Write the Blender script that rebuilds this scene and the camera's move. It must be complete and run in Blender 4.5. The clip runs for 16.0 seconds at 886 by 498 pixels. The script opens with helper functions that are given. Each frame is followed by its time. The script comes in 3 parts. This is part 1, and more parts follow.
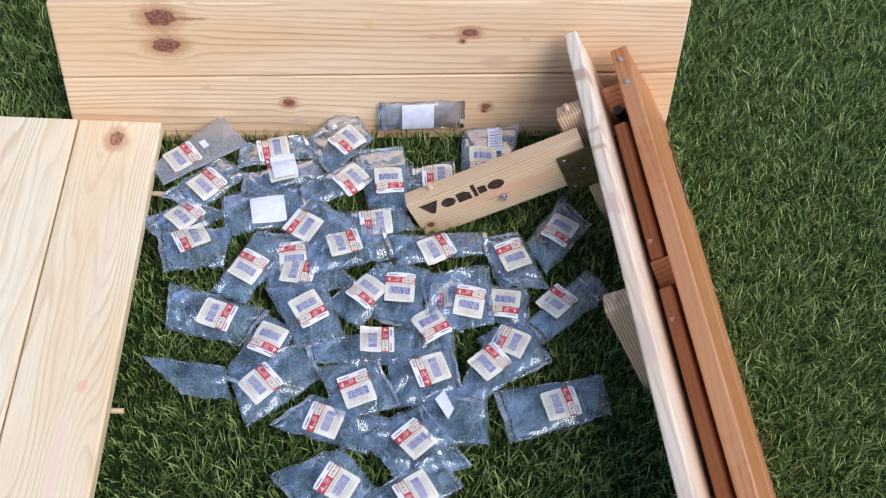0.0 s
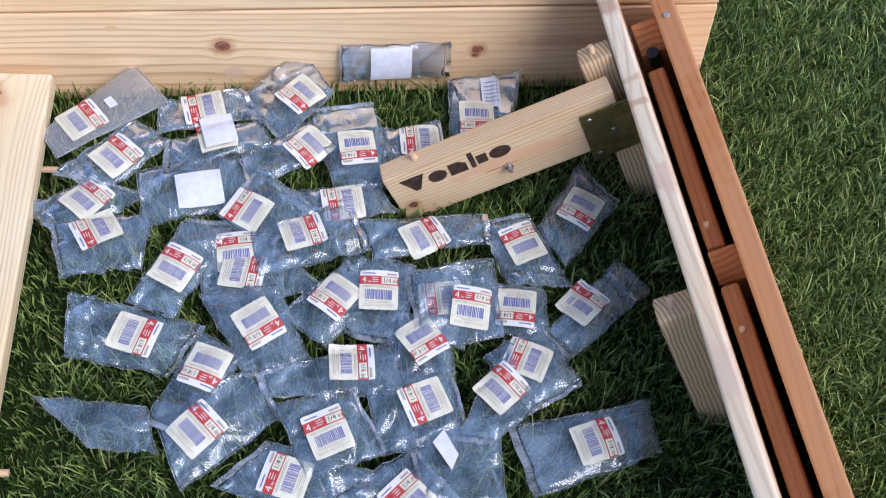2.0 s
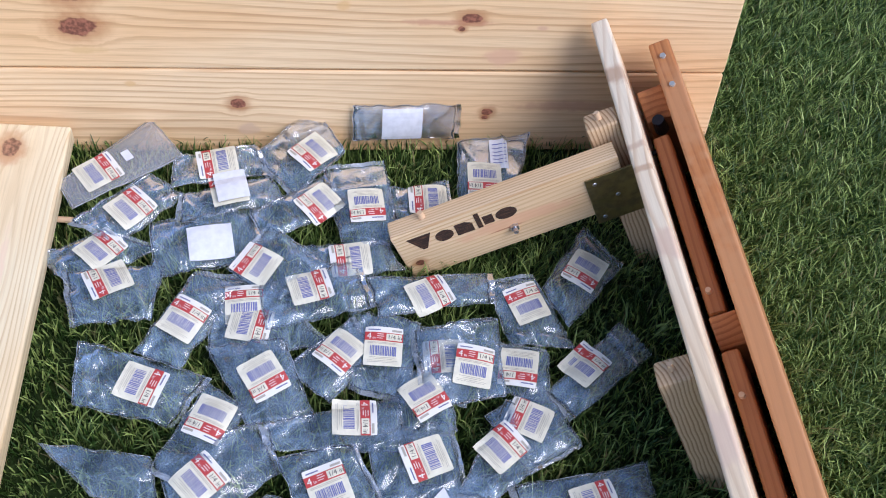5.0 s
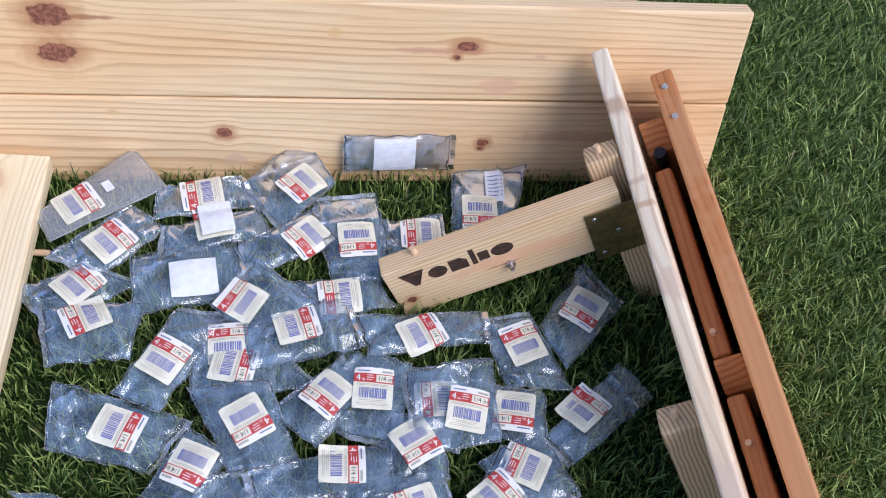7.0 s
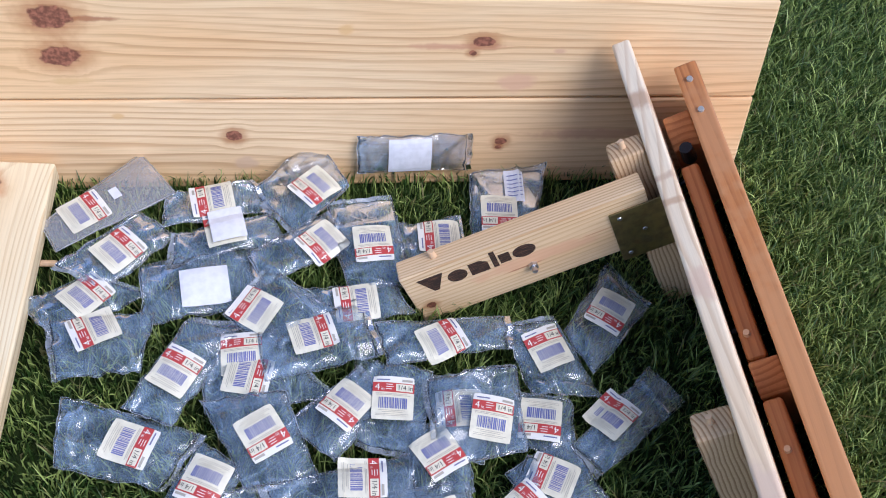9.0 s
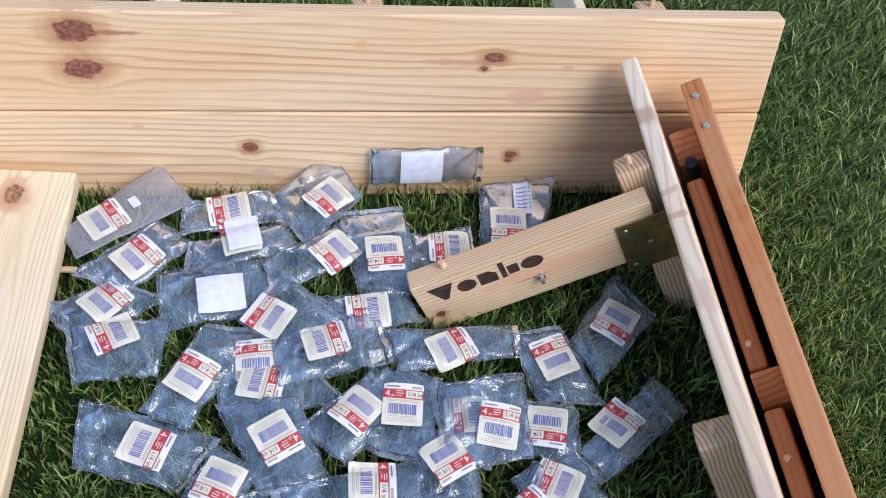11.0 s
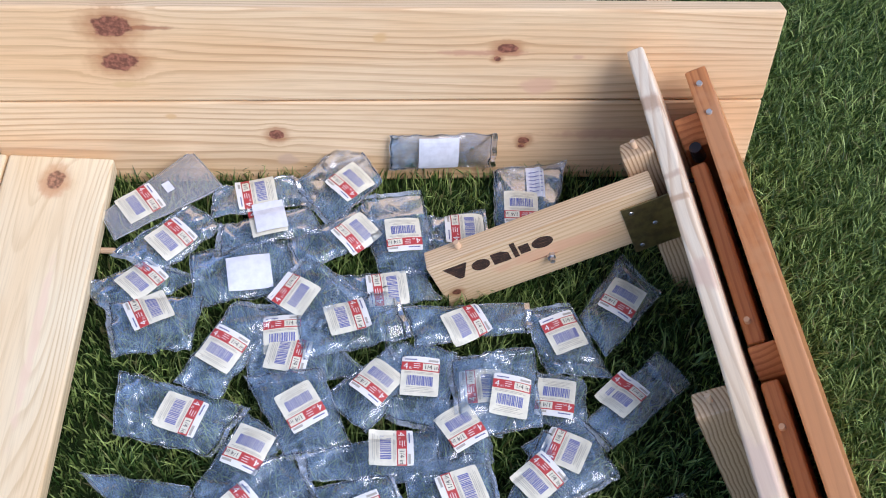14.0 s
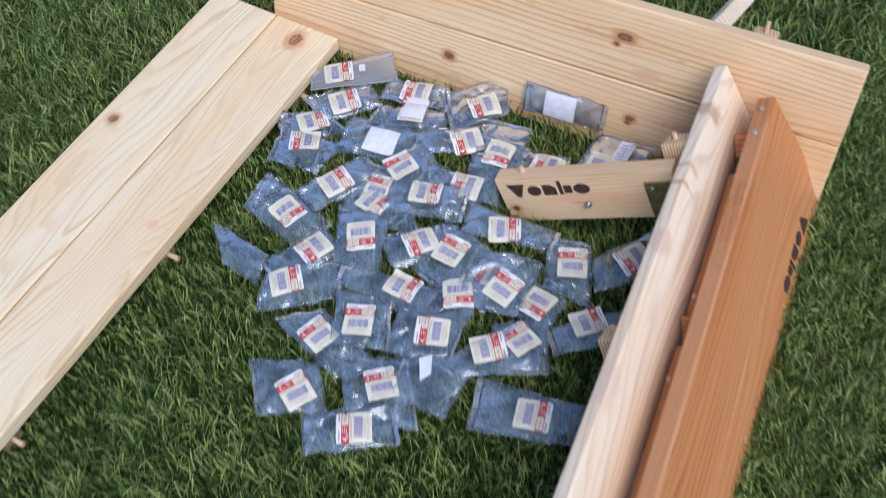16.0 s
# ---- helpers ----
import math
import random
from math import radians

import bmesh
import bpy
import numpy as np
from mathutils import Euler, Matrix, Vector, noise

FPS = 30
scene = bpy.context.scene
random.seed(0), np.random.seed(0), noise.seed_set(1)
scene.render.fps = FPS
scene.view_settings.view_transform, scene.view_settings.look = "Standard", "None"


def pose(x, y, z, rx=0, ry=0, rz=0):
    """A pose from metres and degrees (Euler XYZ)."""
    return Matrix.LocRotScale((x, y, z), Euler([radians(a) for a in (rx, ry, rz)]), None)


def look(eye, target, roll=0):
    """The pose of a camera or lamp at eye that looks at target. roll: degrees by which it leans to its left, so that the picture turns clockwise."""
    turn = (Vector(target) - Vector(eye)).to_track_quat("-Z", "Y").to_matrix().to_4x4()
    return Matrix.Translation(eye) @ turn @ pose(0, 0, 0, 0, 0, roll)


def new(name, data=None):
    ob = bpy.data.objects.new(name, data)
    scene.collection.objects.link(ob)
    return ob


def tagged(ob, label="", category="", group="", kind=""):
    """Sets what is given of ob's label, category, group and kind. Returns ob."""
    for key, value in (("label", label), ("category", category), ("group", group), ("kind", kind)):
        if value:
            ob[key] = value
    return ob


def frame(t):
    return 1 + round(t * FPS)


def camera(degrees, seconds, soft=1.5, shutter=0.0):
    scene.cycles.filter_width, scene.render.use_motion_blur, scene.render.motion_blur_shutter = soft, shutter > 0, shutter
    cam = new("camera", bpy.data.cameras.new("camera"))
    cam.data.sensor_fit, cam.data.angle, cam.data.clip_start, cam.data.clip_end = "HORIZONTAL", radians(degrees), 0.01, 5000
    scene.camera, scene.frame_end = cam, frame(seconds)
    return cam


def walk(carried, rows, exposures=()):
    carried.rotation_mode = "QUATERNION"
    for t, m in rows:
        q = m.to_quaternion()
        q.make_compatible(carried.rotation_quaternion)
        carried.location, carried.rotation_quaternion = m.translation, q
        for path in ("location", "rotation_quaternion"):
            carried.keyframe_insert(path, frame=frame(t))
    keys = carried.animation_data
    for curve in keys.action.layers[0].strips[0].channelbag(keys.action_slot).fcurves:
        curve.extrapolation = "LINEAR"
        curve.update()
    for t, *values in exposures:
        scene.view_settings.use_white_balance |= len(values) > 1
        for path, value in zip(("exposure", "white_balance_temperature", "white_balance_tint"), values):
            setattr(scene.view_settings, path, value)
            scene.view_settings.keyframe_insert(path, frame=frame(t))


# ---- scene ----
cam = camera(46.2, 16.0, soft=1.0, shutter=0.6)
PATH = [
    (0, (0.174, -1.266, 1.552), (0.364, -0.206, -0.133), 6.3),
    (0.5, (0.098, -1.219, 1.508), (0.366, -0.208, -0.197), 10.2),
    (1, (0.125, -1.063, 1.328), (0.407, -0.108, -0.407), 10.7),
    (1.5, (0.134, -1.003, 1.247), (0.455, -0.069, -0.492), 12.4),
    (2, (0.138, -0.986, 1.221), (0.457, -0.031, -0.507), 12.3),
    (2.5, (0.144, -0.972, 1.203), (0.455, 0.018, -0.507), 12.2),
    (3, (0.158, -0.928, 1.143), (0.461, 0.069, -0.564), 12.0),
    (3.5, (0.148, -0.959, 1.186), (0.449, 0.055, -0.511), 11.6),
    (4, (0.127, -0.996, 1.244), (0.438, 0.036, -0.441), 11.9),
    (6.3, (0.16, -0.966, 1.24), (0.46, 0.097, -0.428), 11.8),
    (6.5, (0.156, -0.96, 1.221), (0.471, 0.11, -0.439), 12.4),
    (7, (0.15, -0.943, 1.208), (0.469, 0.133, -0.447), 12.4),
    (7.5, (0.138, -0.938, 1.191), (0.457, 0.148, -0.458), 12.1),
    (8, (0.144, -0.915, 1.168), (0.461, 0.164, -0.485), 11.1),
    (10.3, (0.149, -0.916, 1.165), (0.437, 0.176, -0.486), 10.3),
    (10.5, (0.145, -0.915, 1.175), (0.437, 0.178, -0.474), 10.5),
    (11, (0.143, -0.933, 1.193), (0.422, 0.169, -0.452), 10.0),
    (11.5, (0.135, -0.948, 1.214), (0.411, 0.151, -0.434), 9.8),
    (12, (0.131, -0.954, 1.221), (0.398, 0.139, -0.433), 9.3),
    (12.5, (0.137, -0.957, 1.231), (0.392, 0.13, -0.429), 8.9),
    (13, (0.136, -0.963, 1.233), (0.389, 0.122, -0.428), 9.1),
    (13.5, (0.141, -0.976, 1.242), (0.383, 0.113, -0.418), 8.7),
    (14, (0.15, -0.981, 1.256), (0.374, 0.102, -0.411), 7.8),
    (14.5, (0.193, -1.029, 1.311), (0.379, 0.055, -0.36), 7.2),
    (14.8, (0.255, -1.125, 1.493), (0.352, -0.051, -0.192), 6.5),
    (15, (0.392, -1.11, 1.497), (0.313, -0.042, -0.192), 3.7),
    (15.2, (0.509, -1.092, 1.491), (0.261, -0.037, -0.189), 1.3),
    (15.5, (0.64, -1.109, 1.48), (0.188, -0.098, -0.185), -2.3),
    (15.8, (0.707, -1.165, 1.502), (0.162, -0.222, -0.175), -6.1),
    (16, (0.755, -1.236, 1.512), (0.189, -0.28, -0.152), -6.6),
]
EXPOSURES = [(0.0, 0.29, 5950.0, 17.0), (14.3, 0.30, 5950.0, 17.0), (15.0, 0.20, 5950.0, 17.0), (16.0, 0.15, 5950.0, 17.0)]
walk(cam, [(t, look(eye, target, roll)) for t, eye, target, roll in PATH], EXPOSURES)

# ---- world and light: open shade under a clear late sky ----
SUN_ELEV, SUN_ROT = 54.7, 131.6
world = bpy.data.worlds.new("world")
scene.world = world
world.use_nodes = True
wn = world.node_tree
sky = wn.nodes.new("ShaderNodeTexSky")
sky.sky_type = "NISHITA"
sky.sun_disc = False
sky.sun_elevation, sky.sun_rotation = radians(SUN_ELEV), radians(SUN_ROT)
wn.links.new(sky.outputs[0], wn.nodes["Background"].inputs[0])
wn.nodes["Background"].inputs[1].default_value = 0.15
sun_data = bpy.data.lights.new("sun", "SUN")
sun_data.energy, sun_data.angle, sun_data.color = 2.1, radians(40), (1.0, 0.95, 0.88)
sun = new("sun", sun_data)
sun.matrix_world = look((0.9, -0.8, 1.7), (0.0, 0.0, 0.0))


# ---- materials ----
def material(name, colour=(0.5, 0.5, 0.5), rough=0.6, metal=0.0, spec=0.5):
    m = bpy.data.materials.new(name)
    m.use_nodes = True
    b = m.node_tree.nodes["Principled BSDF"]
    b.inputs["Base Color"].default_value = (*colour, 1)
    b.inputs["Roughness"].default_value = rough
    b.inputs["Metallic"].default_value = metal
    b.inputs["Specular IOR Level"].default_value = spec
    return m


class Nodes:
    """Short hand for building node graphs."""

    def __init__(self, m):
        self.tree = m.node_tree
        self.out = self.tree.nodes["Material Output"]
        self.bsdf = self.tree.nodes["Principled BSDF"]

    def put(self, socket, value):
        if hasattr(value, "is_linked"):
            self.tree.links.new(value, socket)
        elif isinstance(value, tuple) and len(value) == 3 and socket.type == "RGBA":
            socket.default_value = (*value, 1)
        else:
            socket.default_value = value

    def math(self, op, a, b=0.0, c=0.0, clamp=False):
        n = self.tree.nodes.new("ShaderNodeMath")
        n.operation, n.use_clamp = op, clamp
        for s, v in zip(n.inputs, (a, b, c)):
            self.put(s, v)
        return n.outputs[0]

    def vec(self, op, a, b=(0.0, 0.0, 0.0)):
        n = self.tree.nodes.new("ShaderNodeVectorMath")
        n.operation = op
        self.put(n.inputs[0], a)
        self.put(n.inputs[1], b)
        return n.outputs["Value"] if op == "LENGTH" else n.outputs[0]

    def noise(self, vector, scale=1.0, detail=3.0, rough=0.5, distortion=0.0):
        n = self.tree.nodes.new("ShaderNodeTexNoise")
        self.put(n.inputs["Vector"], vector)
        for k, v in (("Scale", scale), ("Detail", detail), ("Roughness", rough), ("Distortion", distortion)):
            n.inputs[k].default_value = v
        return n.outputs[0]

    def ramp(self, x, a, b, lo=0.0, hi=1.0):
        n = self.tree.nodes.new("ShaderNodeMapRange")
        n.interpolation_type = "SMOOTHSTEP"
        for s, v in zip(n.inputs, (x, a, b, lo, hi)):
            self.put(s, v)
        return n.outputs[0]

    def mix(self, f, a, b, blend="MIX"):
        n = self.tree.nodes.new("ShaderNodeMix")
        n.data_type, n.blend_type = "RGBA", blend
        self.put(n.inputs[0], f)
        self.put(n.inputs[6], a)
        self.put(n.inputs[7], b)
        return n.outputs[2]

    def coords(self):
        return self.tree.nodes.new("ShaderNodeTexCoord").outputs["Object"]

    def split(self, v):
        n = self.tree.nodes.new("ShaderNodeSeparateXYZ")
        self.put(n.inputs[0], v)
        return n.outputs

    def bump(self, h, strength, distance):
        n = self.tree.nodes.new("ShaderNodeBump")
        n.inputs["Strength"].default_value, n.inputs["Distance"].default_value = strength, distance
        self.put(n.inputs["Height"], h)
        self.put(self.bsdf.inputs["Normal"], n.outputs[0])


def wood(name, pale, late, knots=(), stains=(), freq=70.0, wander=5.0, seed=0.0, rough=0.55, stretch=1.3, contrast=0.75,
         knot_colour=(0.13, 0.05, 0.03)):
    """Sawn softwood, grain along local X. knots: (x, y, half length, half width). stains: the same and a colour."""
    m = material(name, pale, rough, 0.0, 0.35)
    n = Nodes(m)
    p = n.coords()
    x, y, z = n.split(p)
    off = n.vec("ADD", p, (seed, seed * 0.37, 0.0))
    low = n.noise(n.vec("MULTIPLY", off, (stretch, 7.0, 3.0)), 1.0, 2.0, 0.45)
    mid = n.noise(n.vec("MULTIPLY", off, (4.0, 40.0, 20.0)), 1.0, 2.0)
    r = n.math("ADD", n.math("MULTIPLY", n.math("ADD", y, n.math("MULTIPLY", z, 1.6)), freq), n.math("MULTIPLY", low, wander * 2.2))
    r = n.math("ADD", r, n.math("MULTIPLY", mid, 0.5))
    masks = []
    wob = n.noise(p, 90.0, 2.0)
    for kx, ky, rx, ry in knots:
        d = n.vec("LENGTH", n.vec("MULTIPLY", n.vec("SUBTRACT", p, (kx, ky, 0.0)), (1 / rx, 1 / ry, 0.0)))
        d = n.math("ADD", d, n.math("MULTIPLY", n.math("SUBTRACT", wob, 0.5), 0.7))
        wide = n.ramp(n.math("MULTIPLY", d, 0.28), 1.0, 0.0)
        r = n.math("SUBTRACT", r, n.math("MULTIPLY", n.math("MULTIPLY", wide, n.math("SUBTRACT", y, ky)), freq * 0.75))
        masks.append(d)
    wave = n.math("FRACT", r)
    line = n.math("MULTIPLY", n.ramp(wave, 0.45, 0.86), n.ramp(wave, 1.0, 0.9))
    fine = n.noise(n.vec("MULTIPLY", off, (14.0, 420.0, 420.0)), 1.0, 3.0)
    patch = n.noise(n.vec("MULTIPLY", off, (2.0, 9.0, 9.0)), 1.0, 3.0)
    strength = n.math("MULTIPLY", n.ramp(n.noise(n.vec("MULTIPLY", off, (1.1, 12.0, 5.0)), 1.0, 2.0), 0.3, 0.68, 0.25, 1.0), contrast)
    warm = tuple(c * k for c, k in zip(pale, (0.96, 0.85, 0.74)))
    colour = n.mix(n.ramp(patch, 0.35, 0.7), pale, warm)
    colour = n.mix(n.math("MULTIPLY", line, strength), colour, late)
    colour = n.mix(n.ramp(fine, 0.4, 0.75, 0.0, 0.16), colour, tuple(c * 0.6 for c in late))
    for sx, sy, rx, ry, tint in stains:
        d = n.vec("LENGTH", n.vec("MULTIPLY", n.vec("SUBTRACT", p, (sx, sy, 0.0)), (1 / rx, 1 / ry, 0.0)))
        d = n.math("ADD", d, n.math("MULTIPLY", n.math("SUBTRACT", n.noise(p, 45.0, 3.0), 0.5), 1.3))
        colour = n.mix(n.ramp(d, 1.0, 0.4, 0.0, 0.75), colour, tint)
    for d in masks:
        colour = n.mix(n.ramp(d, 2.3, 0.9, 0.0, 0.55), colour, tuple(c * k for c, k in zip(late, (0.85, 0.62, 0.5))))
        inner = n.mix(n.ramp(n.noise(p, 160.0, 3.0), 0.35, 0.7), knot_colour, tuple(c * 2.3 for c in knot_colour))
        colour = n.mix(n.ramp(d, 1.05, 0.85), colour, inner)
    n.put(n.bsdf.inputs["Base Color"], colour)
    n.put(n.bsdf.inputs["Roughness"], n.ramp(fine, 0.2, 0.8, rough - 0.07, rough + 0.1))
    n.bump(n.math("ADD", n.math("MULTIPLY", line, 0.5), fine), 0.18, 0.0006)
    return m


def end_grain(name, pale, late, axis, centre, freq=230.0):
    """A post whose ends show growth rings and whose sides show straight grain. axis: index of the long axis."""
    m = material(name, pale, 0.6, 0.0, 0.3)
    n = Nodes(m)
    p = n.coords()
    keep = [1.0, 1.0, 1.0]
    keep[axis] = 0.05
    q = n.vec("MULTIPLY", n.vec("SUBTRACT", p, centre), tuple(keep))
    d = n.math("ADD", n.vec("LENGTH", q), n.math("MULTIPLY", n.noise(p, 14.0, 2.0), 0.012))
    wave = n.math("FRACT", n.math("MULTIPLY", d, freq))
    line = n.math("MULTIPLY", n.ramp(wave, 0.35, 0.8), n.ramp(wave, 1.0, 0.9))
    fine = n.noise(p, 400.0, 2.0)
    colour = n.mix(n.math("MULTIPLY", line, 0.8), pale, late)
    colour = n.mix(n.ramp(fine, 0.4, 0.8, 0.0, 0.2), colour, tuple(c * 0.6 for c in late))
    n.put(n.bsdf.inputs["Base Color"], colour)
    n.bump(fine, 0.15, 0.0005)
    return m


PALE, LATE = (0.84, 0.62, 0.37), (0.44, 0.20, 0.07)
wood_back = wood("pine_back", PALE, LATE,
                 knots=[(0.186, 0.2535, 0.026, 0.0165), (0.191, 0.2005, 0.025, 0.014), (0.7256, 0.2225, 0.015, 0.0075),
                        (0.712, 0.2055, 0.006, 0.004), (0.397, 0.0797, 0.011, 0.0085), (0.764, 0.067, 0.009, 0.006), (0.761, 0.057, 0.005, 0.003)],
                 stains=[(0.236, 0.252, 0.040, 0.005, (0.36, 0.15, 0.08)), (0.69, 0.215, 0.08, 0.006, (0.62, 0.33, 0.2)),
                         (0.776, 0.159, 0.032, 0.018, (0.7, 0.42, 0.27)), (0.547, 0.2387, 0.013, 0.011, (0.72, 0.45, 0.2)),
                         (0.83, 0.208, 0.012, 0.006, (0.66, 0.4, 0.26)), (0.90, 0.078, 0.14, 0.011, (0.64, 0.37, 0.23)),
                         (0.25, 0.112, 0.012, 0.006, (0.7, 0.44, 0.2)), (0.20, 0.165, 0.03, 0.008, (0.7, 0.46, 0.22)),
                         (0.41, 0.036, 0.022, 0.012, (0.66, 0.45, 0.30))],
                 freq=88.0, wander=4.0, seed=1.7, stretch=0.9, contrast=0.55, knot_colour=(0.17, 0.065, 0.038))
wood_left = wood("pine_flat", (0.86, 0.74, 0.50), (0.60, 0.40, 0.19),
                 knots=[(0.042, 0.074, 0.017, 0.013), (0.372, 0.269, 0.011, 0.010)],
                 stains=[(0.530, 0.042, 0.016, 0.014, (0.82, 0.45, 0.28)), (0.048, 0.076, 0.035, 0.026, (0.70, 0.42, 0.24)),
                         (0.30, 0.05, 0.16, 0.008, (0.82, 0.60, 0.42)), (0.66, 0.06, 0.10, 0.010, (0.84, 0.60, 0.43)),
                         (0.60, 0.20, 0.12, 0.010, (0.84, 0.62, 0.45))],
                 freq=52.0, wander=12.0, seed=8.3, stretch=1.0, contrast=0.6, knot_colour=(0.22, 0.11, 0.06))
wood_light = wood("weathered_pale_pine", (0.90, 0.77, 0.58), (0.58, 0.37, 0.20),
                  stains=[(0.10, 0.275, 0.02, 0.03, (0.50, 0.30, 0.18)), (0.22, 0.275, 0.008, 0.03, (0.62, 0.42, 0.28)), (0.255, 0.275, 0.007, 0.03, (0.55, 0.34, 0.2)),
                          (0.37, 0.275, 0.03, 0.03, (0.72, 0.5, 0.36)), (0.62, 0.28, 0.05, 0.03, (0.74, 0.54, 0.4)), (0.85, 0.27, 0.06, 0.02, (0.75, 0.55, 0.4))],
                  freq=40.0, wander=6.0, seed=4.1, contrast=0.6)
ORANGE, ORANGE_LATE = (0.58, 0.26, 0.10), (0.29, 0.085, 0.026)
wood_orange = wood("orange_stained_pine", ORANGE, ORANGE_LATE,
                   stains=[(0.35, 0.262, 0.2, 0.006, (0.46, 0.13, 0.06)), (0.12, 0.267, 0.10, 0.010, (0.56, 0.27, 0.12)), (0.55, 0.268, 0.42, 0.008, (0.58, 0.29, 0.13))],
                   freq=60.0, wander=4.0, seed=2.9, rough=0.40, contrast=0.85)
wood_orange_post = end_grain("orange_stained_post", (0.56, 0.24, 0.09), (0.36, 0.13, 0.045), 1, (0.3, 0.0, 0.03), 150.0)
wood_orange_rail = wood("orange_stained_rail", (0.54, 0.24, 0.09), ORANGE_LATE, freq=75.0, wander=3.0, seed=6.6, rough=0.42, contrast=0.5)
wood_block = wood("pine_block", (0.80, 0.60, 0.37), (0.50, 0.27, 0.11), knots=[(0.02, 0.03, 0.007, 0.006)],
                  stains=[(0.17, 0.048, 0.12, 0.014, (0.74, 0.42, 0.25)), (0.150, 0.038, 0.03, 0.0018, (0.42, 0.14, 0.07)), (0.26, 0.052, 0.04, 0.0015, (0.55, 0.26, 0.14))],
                  freq=150.0, wander=4.0, seed=5.5, contrast=0.75)
wood_post = end_grain("pine_post", (0.74, 0.53, 0.31), (0.36, 0.17, 0.07), 1, (0.03, 0.0, 0.12), 190.0)
wood_dowel = material("dowel_wood", (0.72, 0.49, 0.30), 0.55)
brass = material("aged_brass", (0.36, 0.27, 0.11), 0.38, 0.9)
bn = Nodes(brass)
bv = bn.noise(bn.coords(), 60.0, 4.0)
bn.put(bn.bsdf.inputs["Base Color"], bn.mix(bn.ramp(bv, 0.35, 0.7), (0.42, 0.33, 0.14), (0.22, 0.17, 0.08)))
bn.put(bn.bsdf.inputs["Roughness"], bn.ramp(bv, 0.3, 0.7, 0.3, 0.5))
steel = material("zinc_steel", (0.55, 0.56, 0.58), 0.3, 1.0)
zinc_dull = material("dull_zinc", (0.50, 0.49, 0.46), 0.55, 0.5)
dark_metal = material("dark_steel", (0.03, 0.03, 0.035), 0.35, 0.6)
char = material("scorched_wood", (0.035, 0.018, 0.012), 0.85)
cn = Nodes(char)
cn.put(cn.bsdf.inputs["Base Color"], cn.mix(cn.ramp(cn.noise(cn.vec("MULTIPLY", cn.coords(), (60.0, 900.0, 1.0)), 1.0, 2.0), 0.45, 0.7), (0.025, 0.013, 0.009), (0.13, 0.06, 0.03)))


def film_material(name, tint, veil, rough, gloss=2.0, streaky=True):
    """Thin plastic film: see-through, a faint milky veil and a glossy sheen. Sky reflection is partly painted in: tint
    colours the veil, creases thicken it.
    """
    m = bpy.data.materials.new(name)
    m.use_nodes = True
    n = Nodes(m)
    p = n.coords()
    b = n.bsdf
    b.inputs["Base Color"].default_value = (*tint, 1)
    b.inputs["Roughness"].default_value = 0.5
    long_a = n.noise(n.vec("MULTIPLY", p, (0.45, 1.3, 1.0)), 15.0, 1.0, 0.4, 0.3)
    long_b = n.noise(n.vec("MULTIPLY", n.vec("ADD", p, (0.7, 0.3, 0.0)), (1.2, 0.5, 1.0)), 13.0, 1.0, 0.4, 0.3)
    ridge = n.math("MAXIMUM", n.ramp(n.math("ABSOLUTE", n.math("SUBTRACT", long_a, 0.5)), 0.009, 0.0), n.ramp(n.math("ABSOLUTE", n.math("SUBTRACT", long_b, 0.52)), 0.008, 0.0))
    n.bump(n.math("ADD", n.math("MULTIPLY", ridge, 0.4), n.math("ADD", long_a, long_b)), 0.08 if streaky else 0.03, 0.008)
    bump = b.inputs["Normal"].links[0].from_socket
    t = n.tree.nodes.new("ShaderNodeBsdfTransparent")
    t.inputs[0].default_value = (0.985, 0.99, 0.995, 1)
    mx = n.tree.nodes.new("ShaderNodeMixShader")
    streak = n.noise(n.vec("MULTIPLY", p, (1.0, 1.6, 1.0)), 8.0, 2.0, 0.5, 1.4)
    if streaky:
        # crease highlights painted as extra veil along the ridge lines
        n.put(mx.inputs[0], n.math("ADD", n.ramp(streak, 0.34, 0.66, veil * 0.35, veil * 1.5), n.math("MULTIPLY", ridge, 0.11)))
    else:
        n.put(mx.inputs[0], n.ramp(streak, 0.2, 0.8, veil * 0.85, veil * 1.1))
    n.tree.links.new(t.outputs[0], mx.inputs[1])
    n.tree.links.new(b.outputs[0], mx.inputs[2])
    g = n.tree.nodes.new("ShaderNodeBsdfGlossy")
    g.inputs["Color"].default_value = (1, 1, 1, 1)
    g.inputs["Roughness"].default_value = rough
    n.put(g.inputs["Normal"], bump)
    fr = n.tree.nodes.new("ShaderNodeFresnel")
    fr.inputs["IOR"].default_value = gloss
    n.put(fr.inputs["Normal"], bump)
    top = n.tree.nodes.new("ShaderNodeMixShader")
    n.put(top.inputs[0], fr.outputs[0])
    n.tree.links.new(mx.outputs[0], top.inputs[1])
    n.tree.links.new(g.outputs[0], top.inputs[2])
    n.tree.links.new(top.outputs[0], n.out.inputs[0])
    return m


# blue veil tints stand in for reflected sky
film_clear = film_material("clear_plastic_film", (0.54, 0.76, 1.0), 0.122, 0.13, 1.6)
film_edge = film_material("plastic_film_edge", (0.78, 0.87, 1.0), 0.24, 0.2, 1.5)
film_frosted = film_material("frosted_plastic_film", (0.60, 0.61, 0.64), 0.25, 0.4, 1.4, False)
paper_cream = material("cream_label_paper", (0.80, 0.76, 0.60), 0.45)
paper_white = material("white_paper", (0.78, 0.79, 0.84), 0.5)
print_red = material("red_print", (0.50, 0.055, 0.05), 0.4)
print_blue = material("blue_ink", (0.13, 0.15, 0.38), 0.5)
